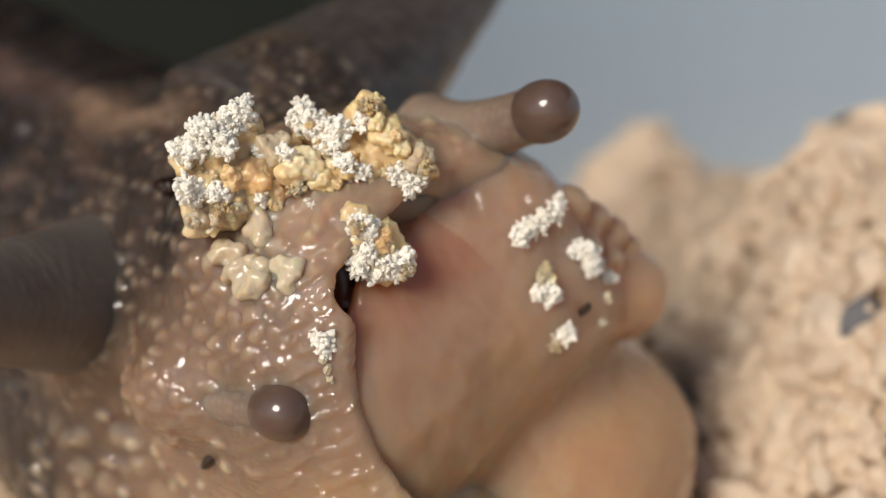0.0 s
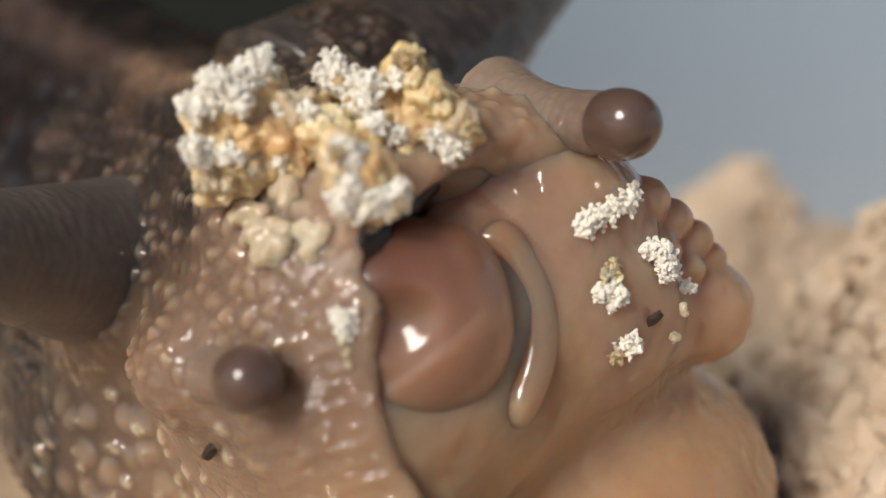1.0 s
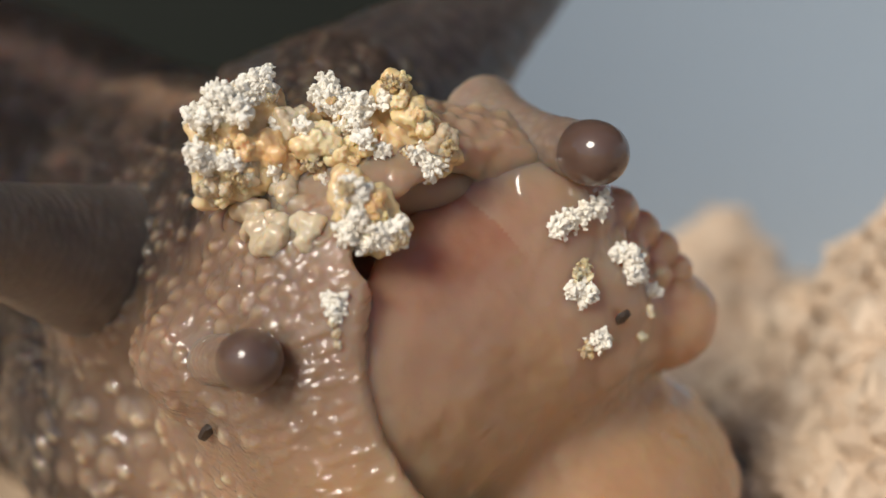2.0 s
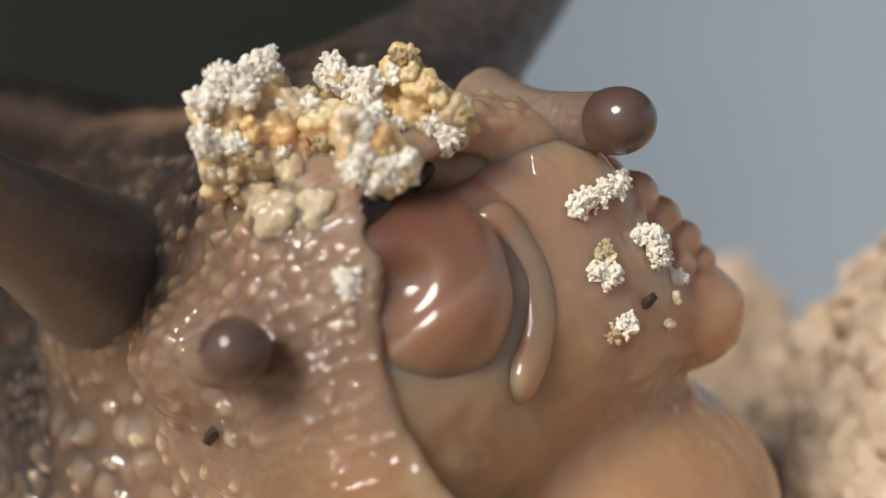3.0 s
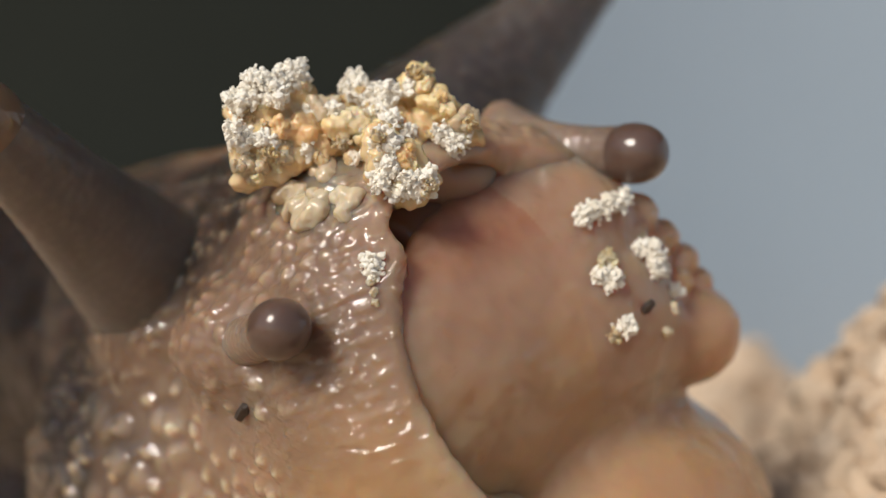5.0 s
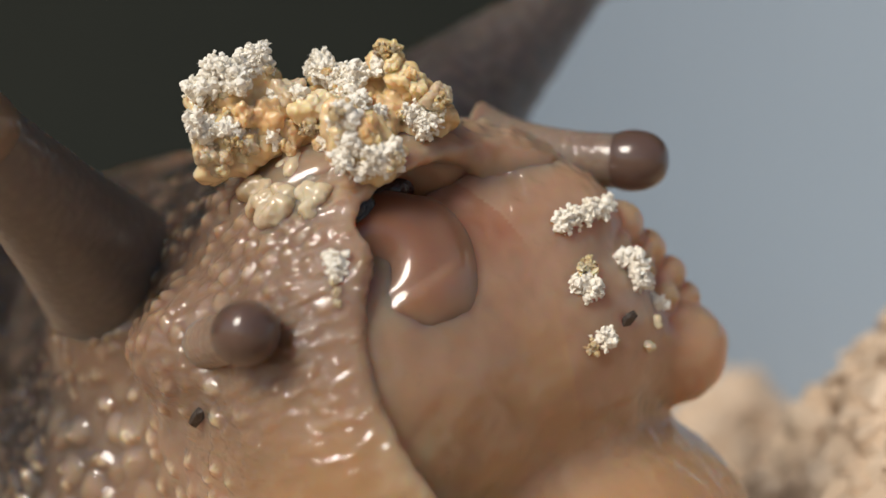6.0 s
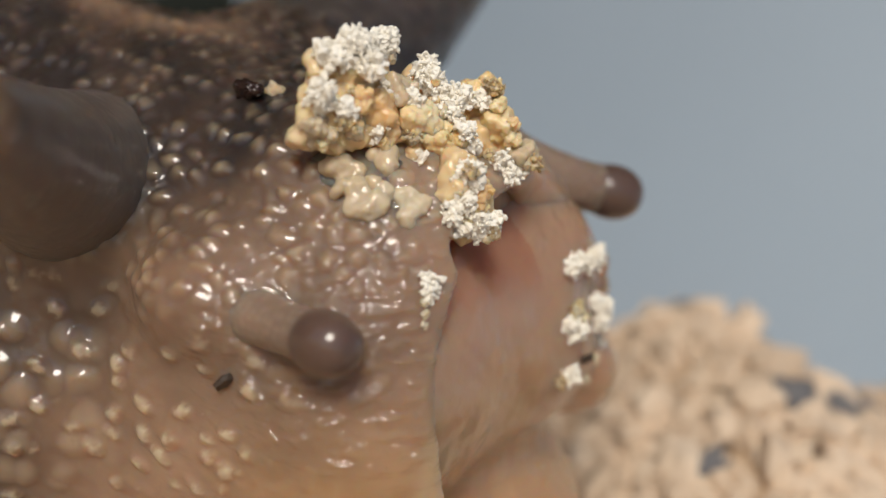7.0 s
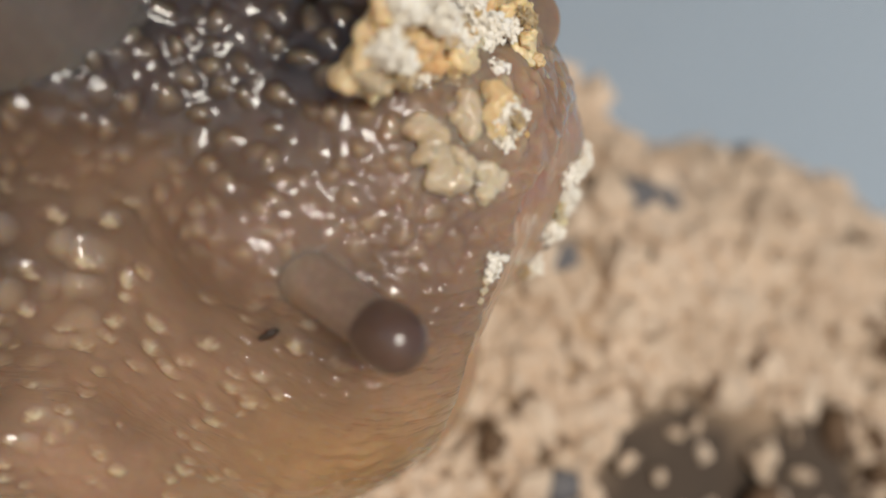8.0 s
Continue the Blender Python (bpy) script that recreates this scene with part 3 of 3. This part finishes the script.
# ---- crumbs stuck to the snail ----
def crumb(name, parent, c, r, mat, seed, wet=False):
    """A rough lump: balls on balls, merged into one crust."""
    rng = np.random.default_rng(seed)

    def around(n):
        d = rng.normal(size=(n, 3))
        return d / np.linalg.norm(d, axis=1, keepdims=True)

    stretch = rng.uniform(0.75, 1.2, 3)
    balls = [(np.zeros(3), (0.62 if wet else 0.45) * r)]
    for d in around(14 if wet else 9):
        p, s = d * r * (0.6 if wet else rng.uniform(0.45, 0.8)) * stretch, r * rng.uniform(0.18, 0.42)
        balls.append((p, s))
        for e in around(0 if wet else 6):
            balls.append((p + e * s * 0.95, s * rng.uniform(0.18, 0.42)))
    h = max(r / 13, 0.012)
    b = 1.75 * r

    def f(x, y, z):
        d = np.full(x.shape, 9.0, dtype=np.float32)
        for p, s in balls:
            lo = [max(int((p[i] - s - 0.3 * r + b) / h), 0) for i in range(3)]
            hi = [int((p[i] + s + 0.3 * r + b) / h) + 2 for i in range(3)]
            w = tuple(slice(m, n) for m, n in zip(lo, hi))
            ball = np.sqrt((x[w] - p[0]) ** 2 + (y[w] - p[1]) ** 2 + (z[w] - p[2]) ** 2) - s
            d[w] = smin(d[w], ball, 0.22 * r) if wet else np.minimum(d[w], ball)
        return d

    v, q = surface_net(f, (-b, -b, -b), (b, b, b), h)
    if wet:
        v = v + normals(v, q) * (0.16 * r * grainy(v, 1.6 / r, seed) + 0.07 * r * grainy(v, 4.5 / r, seed + 3.0))[:, None]
        return mesh_object(name, v + np.array(c), q, mat, parent)
    v = v * 0.86
    many = int(min(max(1500 * r * r, 24), 330))
    pick = rng.integers(0, len(v), many)
    way = normals(v, q)[pick] + rng.normal(0, 0.5, (many, 3))
    at = [v[pick]]
    for k in range(5):
        way = way + rng.normal(0, 0.6, (many, 3))
        way = way / np.linalg.norm(way, axis=1, keepdims=True)
        at.append(at[-1] + way * (0.032 if k < 3 else 0.026))
    at = np.concatenate(at)
    sv, sf = grains(rng, at, np.clip(np.exp(rng.normal(-3.5, 0.40, len(at))), 0.015, 0.075), 0.4, 0.5)
    faces = q.tolist() + (sf + len(v)).tolist()
    return mesh_object(name, np.concatenate([v, sv]) + np.array(c), faces, mat, parent, smooth=False)


def clump(name, label, pieces, seed, under):
    """Crumbs in one lump, on wet mash."""
    ob = new(name)
    ob.matrix_world = SNAIL_POSE
    tagged(ob, label, "food")
    for i, (cx, cy, cz, r, m) in enumerate(pieces):
        crumb("crumb", ob, (cx, cy, cz), r * (1.0 if m is CREAM else 1.02), m, seed + i, m is not WHITE)

    rng = np.random.default_rng(seed + 50)
    for i, (cx, cy, cz, r, m) in enumerate(pieces):
        for k in range(3):
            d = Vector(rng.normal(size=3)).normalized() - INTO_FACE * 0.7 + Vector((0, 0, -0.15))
            c = Vector((cx, cy, cz)) + d.normalized() * r * 0.85
            small = r * rng.uniform(0.22, 0.6)
            crumb("crumb", ob, tuple(c), small, ((WHITE, ORANGE, CREAM)[i % 3], m, (ORANGE, YELLOW, WHITE, ORANGE)[i % 4])[k], seed + 60 + 3 * i + k, k == 2 and i % 2 or m is not WHITE and k == 1 or k == 0 and i % 3 > 0)

    def mash_shape(x, y, z):
        d = np.full(x.shape, 9.0, dtype=np.float32)
        for cx, cy, cz, r, m in pieces:
            d = smin(d, np.sqrt((x - cx - 0.12) ** 2 + (y - cy - 0.25) ** 2 + (z - cz + under) ** 2) - max(r * 0.88, 0.34), 0.40)
        return d

    lo = [min(p[i] for p in pieces) - 1.2 for i in range(3)]
    hi = [max(p[i] for p in pieces) + 1.2 for i in range(3)]
    v, q = surface_net(mash_shape, lo, hi, 0.06)
    v = v + normals(v, q) * (0.14 * grainy(v, 2.6, 3.0) + 0.05 * grainy(v, 7.0, 5.0))[:, None]
    mesh_object("mash", v, q, MASH, ob)["label"] = "wet cream and orange mash under the crumbs"
    return ob


cluster = clump("crumb_clump", "clump of white, yellow and orange food crumbs on the upper lip", [
    (-1.71, 2.93, 4.35, 0.30, WHITE),
    (-1.02, 2.81, 4.30, 0.54, WHITE),
    (-0.49, 2.77, 4.33, 0.34, WHITE),
    (-2.11, 2.81, 3.71, 0.33, WHITE),
    (-1.65, 2.61, 3.36, 0.33, WHITE),
    (-1.61, 2.63, 3.79, 0.13, ORANGE),
    (-1.04, 2.38, 3.37, 0.49, ORANGE),
    (-0.83, 2.26, 2.96, 0.37, ORANGE),
    (-0.29, 1.91, 3.19, 0.47, YELLOW),
    (-0.41, 1.84, 2.46, 0.35, ORANGE),
    (0.56, 2.35, 3.77, 0.34, WHITE),
    (0.69, 1.79, 3.32, 0.43, WHITE),
    (1.48, 1.69, 3.40, 0.46, YELLOW),
    (1.40, 1.10, 2.95, 0.50, YELLOW),
    (0.39, 1.34, 2.84, 0.30, YELLOW),
    (0.56, 1.18, 2.65, 0.15, WHITE),
    (1.11, 0.68, 2.24, 0.35, WHITE),
    (-2.21, 2.80, 3.13, 0.35, CREAM),
    (-0.34, 2.37, 3.62, 0.40, CREAM),
    (0.01, 1.61, 2.80, 0.35, YELLOW),
    (1.47, 0.47, 2.45, 0.35, CREAM),
    (-1.49, 2.53, 3.09, 0.35, CREAM),
], 100, 0.25)
hanging = clump("crumb_clump", "white crumbs hanging from the edge of the upper lip", [
    (-0.38, 0.64, 2.54, 0.33, WHITE),
    (-0.17, 0.40, 2.14, 0.30, ORANGE),
    (-0.56, 0.66, 2.06, 0.35, WHITE),
    (-0.40, 0.46, 1.65, 0.33, WHITE),
    (-0.07, 0.20, 1.58, 0.27, WHITE),
], 150, 0.05)


def stuck(name, label, category, pieces, seed, group=""):
    ob = new(name)
    ob.matrix_world = SNAIL_POSE
    tagged(ob, label, category, group)
    for i, (c, r, m) in enumerate(pieces):
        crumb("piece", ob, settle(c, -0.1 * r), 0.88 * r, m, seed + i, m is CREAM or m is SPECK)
    return ob


stuck("crumb_row", "row of white crumbs lying on the side lip", "food", [((2.95 + 0.2 * i, -0.25 - 0.09 * i, 0.02 + 0.04 * (i % 2)), 0.20, WHITE) for i in range(6)], 300)
stuck("lip_crumb", "white crumb stuck to the knobbly edge of the side lip", "food", [((4.05, -0.75, -1.2), 0.36, WHITE), ((4.15, -0.7, -1.55), 0.30, WHITE), ((4.4, -0.6, -1.75), 0.20, WHITE)], 310)
stuck("lip_crumb", "orange and white crumb stuck to the side lip", "food", [((2.9, -0.7, -1.0), 0.32, YELLOW), ((2.85, -0.7, -1.4), 0.30, WHITE), ((2.7, -0.6, -1.2), 0.22, WHITE)], 320)
stuck("lip_crumb", "small pale crumb low on the side lip", "food", [((2.75, -0.8, -2.35), 0.26, WHITE), ((2.95, -0.8, -2.45), 0.16, CREAM)], 330)
stuck("lip_crumb", "tiny orange crumb low on the side lip", "food", [((2.35, -0.8, -2.4), 0.16, ORANGE)], 335)
stuck("lip_crumb", "tiny pale crumbs near the rim of the side lip", "food", [((3.7, -1.0, -2.9), 0.18, CREAM), ((4.3, -0.7, -2.6), 0.18, CREAM), ((4.6, -0.6, -2.3), 0.16, WHITE)], 338)
stuck("crumb_streak", "pale streak of crumbs hanging on the lip edge", "food", [((-1.9, 0.1, 1.0), 0.20, WHITE), ((-2.05, 0.0, 0.85), 0.16, WHITE), ((-2.2, -0.1, 0.7), 0.15, CREAM), ((-2.3, -0.2, 0.52), 0.14, CREAM), ((-2.4, -0.3, 0.32), 0.11, CREAM)], 340)


def build_smear():
    """Wet mash in one uneven layer on the corner of the mouth."""
    rng = np.random.default_rng(8)
    ob = new("mash_smear")
    ob.matrix_world = SNAIL_POSE
    tagged(ob, "wet cream mash smeared on the corner of the mouth", "food")
    for cx, cy, cz, spread in ((-1.02, 2.29, 2.45, 0.35), (-1.60, 2.70, 2.45, 0.35), (-1.43, 2.47, 1.95, 0.3), (-0.9, 1.99, 1.75, 0.3)):
        balls = []
        for k in range(6):
            dx, dz = rng.normal(0, spread * 0.55, 2)
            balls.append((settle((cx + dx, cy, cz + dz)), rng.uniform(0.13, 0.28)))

        def layer(x, y, z):
            d = np.full(x.shape, 9.0, dtype=np.float32)
            for p, r in balls:
                d = smin(d, np.sqrt((x - p[0]) ** 2 + (y - p[1]) ** 2 + (z - p[2]) ** 2) - r, 0.12)
            return d

        pts = np.array([p for p, r in balls])
        v, q = surface_net(layer, pts.min(0) - 0.6, pts.max(0) + 0.6, 0.045)
        v = v + normals(v, q) * (0.06 * grainy(v, 3.0, 3.0) + 0.02 * grainy(v, 9.0, 5.0))[:, None]
        mesh_object("lump", v, q, CREAM, ob)


build_smear()


def chip(name, label, c, r):
    """A thin angular flake lying on the skin."""
    rng = np.random.default_rng(int(r * 1000))
    v, f = grains(rng, [(0, 0, 0)], [r], 0.3, 0.1)
    v = v * (1.0, 0.22, 0.6) @ np.array(Matrix.Rotation(radians(30), 3, "Y"))
    ob = mesh_object(name, v, f, SPECK, smooth=False)
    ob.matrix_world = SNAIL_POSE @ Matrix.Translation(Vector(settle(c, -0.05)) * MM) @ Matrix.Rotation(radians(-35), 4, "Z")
    tagged(ob, label, "dirt")


chip("dark_speck", "dark brown flake of dirt on the cheek", (-3.9, 3.25, -1.32), 0.24)
chip("dark_speck", "dark brown flake of dirt on the side lip", (3.5, -0.8, -2.2), 0.22)
flake = stuck("dark_flake", "black shiny flake lying on the back of the head", "dirt", [], 370)
crumb("piece", flake, (-0.9, 5.7, 2.95), 0.34, JAW, 371, True)
crumb("piece", flake, (-0.6, 5.3, 2.95), 0.26, CREAM, 372, True)


# ---- motion ----
def aim(base, tip):
    d = Vector(tip) - Vector(base)
    return Matrix.Translation(Vector(base) * MM) @ Vector((0, 0, 1)).rotation_difference(d).to_matrix().to_4x4()


def gape_rows():
    """How far the mouth stands open, from 0 to 1."""
    return [(0.0, 0.05), (0.5, 0.15), (0.8, 0.7), (1.0, 0.95), (1.2, 1.0), (1.7, 0.6), (2.3, 0.0), (2.5, 0.1), (2.8, 0.5), (3.05, 1.0), (3.3, 0.95), (3.5, 0.65), (3.75, 0.4),
            (4.0, 0.2), (4.4, 0.0), (4.7, 0.0), (5.1, 0.5), (5.5, 1.0), (5.8, 0.95), (6.1, 0.6), (6.4, 0.1), (6.7, 0.0), (8.0, 0.0)]


def motions():
    walk(feeler_a, [(t, aim((-3.45, 3.72, -0.22), tip)) for t, tip in (
        (0.0, (-2.90, 1.04, -0.14)), (0.5, (-2.84, 1.03, 0.30)), (1.0, (-3.40, 1.04, 0.59)), (2.5, (-3.33, 1.01, 0.44)), (3.0, (-3.74, 1.08, 0.57)), (3.5, (-3.78, 1.07, 0.39)),
        (4.0, (-3.59, 1.03, 0.16)), (4.5, (-3.68, 1.06, 0.45)), (5.8, (-3.52, 1.02, 0.22)), (6.0, (-3.49, 1.02, 0.23)), (6.5, (-3.36, 1.01, 0.27)), (6.8, (-3.76, 1.06, 0.23)),
        (7.0, (-3.79, 1.07, 0.19)), (7.2, (-4.31, 1.27, 0.47)), (7.5, (-4.48, 1.41, 0.78)), (8.0, (-4.36, 1.31, 0.61)))])
    walk(feeler_b, [(t, aim((4.2, 2.4, 1.2), tip)) for t, tip in (
        (0.0, (4.77, -0.34, 1.98)), (0.5, (4.89, -0.33, 1.88)), (1.0, (4.33, -0.49, 1.40)), (2.5, (4.19, -0.50, 1.06)), (3.0, (4.50, -0.48, 1.10)), (3.5, (5.07, -0.35, 0.86)),
        (4.0, (5.05, -0.36, 0.96)), (4.5, (4.88, -0.40, 0.93)), (5.8, (5.40, -0.08, 0.28)), (6.0, (5.7, 0.1, 0.5)), (6.5, (5.73, 0.07, 0.41)), (6.8, (5.43, -0.20, 0.80)),
        (7.0, (6.22, 0.38, 0.73)), (7.2, (6.25, 0.5, 0.45)), (7.5, (6.02, 0.76, -0.10)), (8.0, (5.75, 1.0, -0.5)))])
    walk(stalk_a, [(t, aim((-2.4, 8.7, 0.2), tip)) for t, tip in (
        (0.0, (-8.90, 4.4, 6.0)), (1.0, (-8.90, 4.2, 6.2)), (2.5, (-7.90, 3.9, 6.3)), (3.0, (-6.60, 3.02, 5.43)), (3.5, (-6.40, 2.7, 5.40)), (4.0, (-6.07, 3.54, 6.08)),
        (4.5, (-7.2, 5.37, 7.6)), (5.8, (-6.42, 3.21, 5.68)), (6.5, (-6.79, 4.53, 6.45)), (6.8, (-7.96, 4.46, 5.73)), (7.0, (-8.97, 4.29, 4.61)), (7.2, (-9.40, 5.54, 4.86)),
        (7.5, (-7.6, 10.5, 4.8)), (8.0, (-6.8, 12.5, 4.8)))])
    walk(stalk_b, [(t, aim((3.6, 8.9, 0.5), tip)) for t, tip in (
        (0.0, (13.28, 8.84, 1.6)), (1.0, (13.24, 9.6, 1.6)), (2.5, (13.36, 8.80, 2.98)), (3.5, (13.2, 8.0, 3.4)), (4.5, (12.23, 5.76, 4.75)), (5.8, (13.0, 7.8, 4.4)),
        (6.5, (11.93, 6.01, 5.76)), (6.8, (11.66, 5.97, 6.23)), (7.0, (12.2, 8.0, 5.4)), (8.0, (12.2, 8.0, 5.4)))])
    rows = gape_rows()
    walk(tongue, [(t, pose((-0.25 - 0.30 * g) * MM, (3.1 - 2.45 * g) * MM, (0.25 - 0.35 * g) * MM, -16, 0, -26)) for t, g in rows])
    walk(inner_lip, [(t, pose((-0.10 - 0.45 * g) * MM, (2.7 - 2.06 * g) * MM, (-1.2 + 0.9 * g) * MM, -25, 0, -4)) for t, g in rows])
    neck = Matrix.Translation((0.9 * MM, 10 * MM, -3 * MM))
    walk(body, [(t, neck @ pose(0, 0, 0, a) @ neck.inverted()) for t, a in ((0.0, 9.0), (1.2, 7.5), (2.3, 5.0), (3.5, 3.5), (4.0, 0.8), (4.5, 0.0), (8.0, 0.0))])
    walk(jaw, [(t, pose((-0.9 + 0.45 * g) * MM, (2.0 - 1.4 * g) * MM, (0.75 + 0.15 * g) * MM, 0, 0, 0)) for t, g in rows])
    centre = Matrix.Translation((-1.5 * MM, 2.8 * MM, 3.2 * MM))

    def about(rows):
        return [(t, centre @ pose(x * MM, 1.0 * step(t, 6.8, 7.9) * MM, z * MM, 0, a, 0) @ centre.inverted()) for t, x, z, a in rows]

    lips = about(((0.0, 0.50, 0.10, 0.8), (0.5, 0.19, 0.30, 0.5), (1.0, 0.25, 0.05, -3.5), (1.3, 0.22, 0.02, -3.6), (2.3, 0.05, -0.1, -1.2), (2.5, 0.07, -0.12, -1.3), (3.0, 0.15, -0.15, -4.0),
                  (3.5, 0.35, -0.25, -5.9), (4.0, 0.2, -0.20, 0), (4.5, 0, 0, 0), (4.7, 0, 0, 0), (5.4, -0.2, 0.25, -7.8), (5.8, -0.24, 0.30, -8.7), (6.0, -0.06, 0.16, -7.8), (6.5, -0.12, -0.05, -0.7),
                  (7.0, -0.02, 0.07, -1.6), (7.25, 0, 0.1, 0), (7.5, 0, 0, 0), (8.0, 0, -0.1, 0)))
    low = about(((0.0, 0.55, -0.35, 0.8), (0.5, 0.12, -0.20, 0.5), (1.0, -0.2, 0.65, -5.8), (1.3, -0.2, 0.65, -6), (2.3, -0.2, -0.3, -2), (2.5, -0.26, -0.30, -2.2), (3.0, -0.1, 0.45, -6.6),
                 (3.5, 0.0, 0.75, -9.8), (4.0, 0.03, -0.25, 0), (4.5, 0, 0, 0), (4.7, 0, 0, 0), (5.4, -0.5, 0.75, -13), (5.8, -0.55, 0.80, -14.5), (6.0, -0.34, 0.45, -13.0), (6.5, -0.2, -0.15, -1.2),
                 (7.0, -0.11, 0.03, -2.6), (7.25, -0.1, 0.2, 0), (7.5, -0.1, 0.25, 0), (8.0, -0.1, 0.25, 0)))
    walk(cluster, [(t, SNAIL_POSE @ m) for t, m in lips])
    walk(hanging, [(t, SNAIL_POSE @ m) for t, m in low])
    walk(upper_lip, lips)


motions()
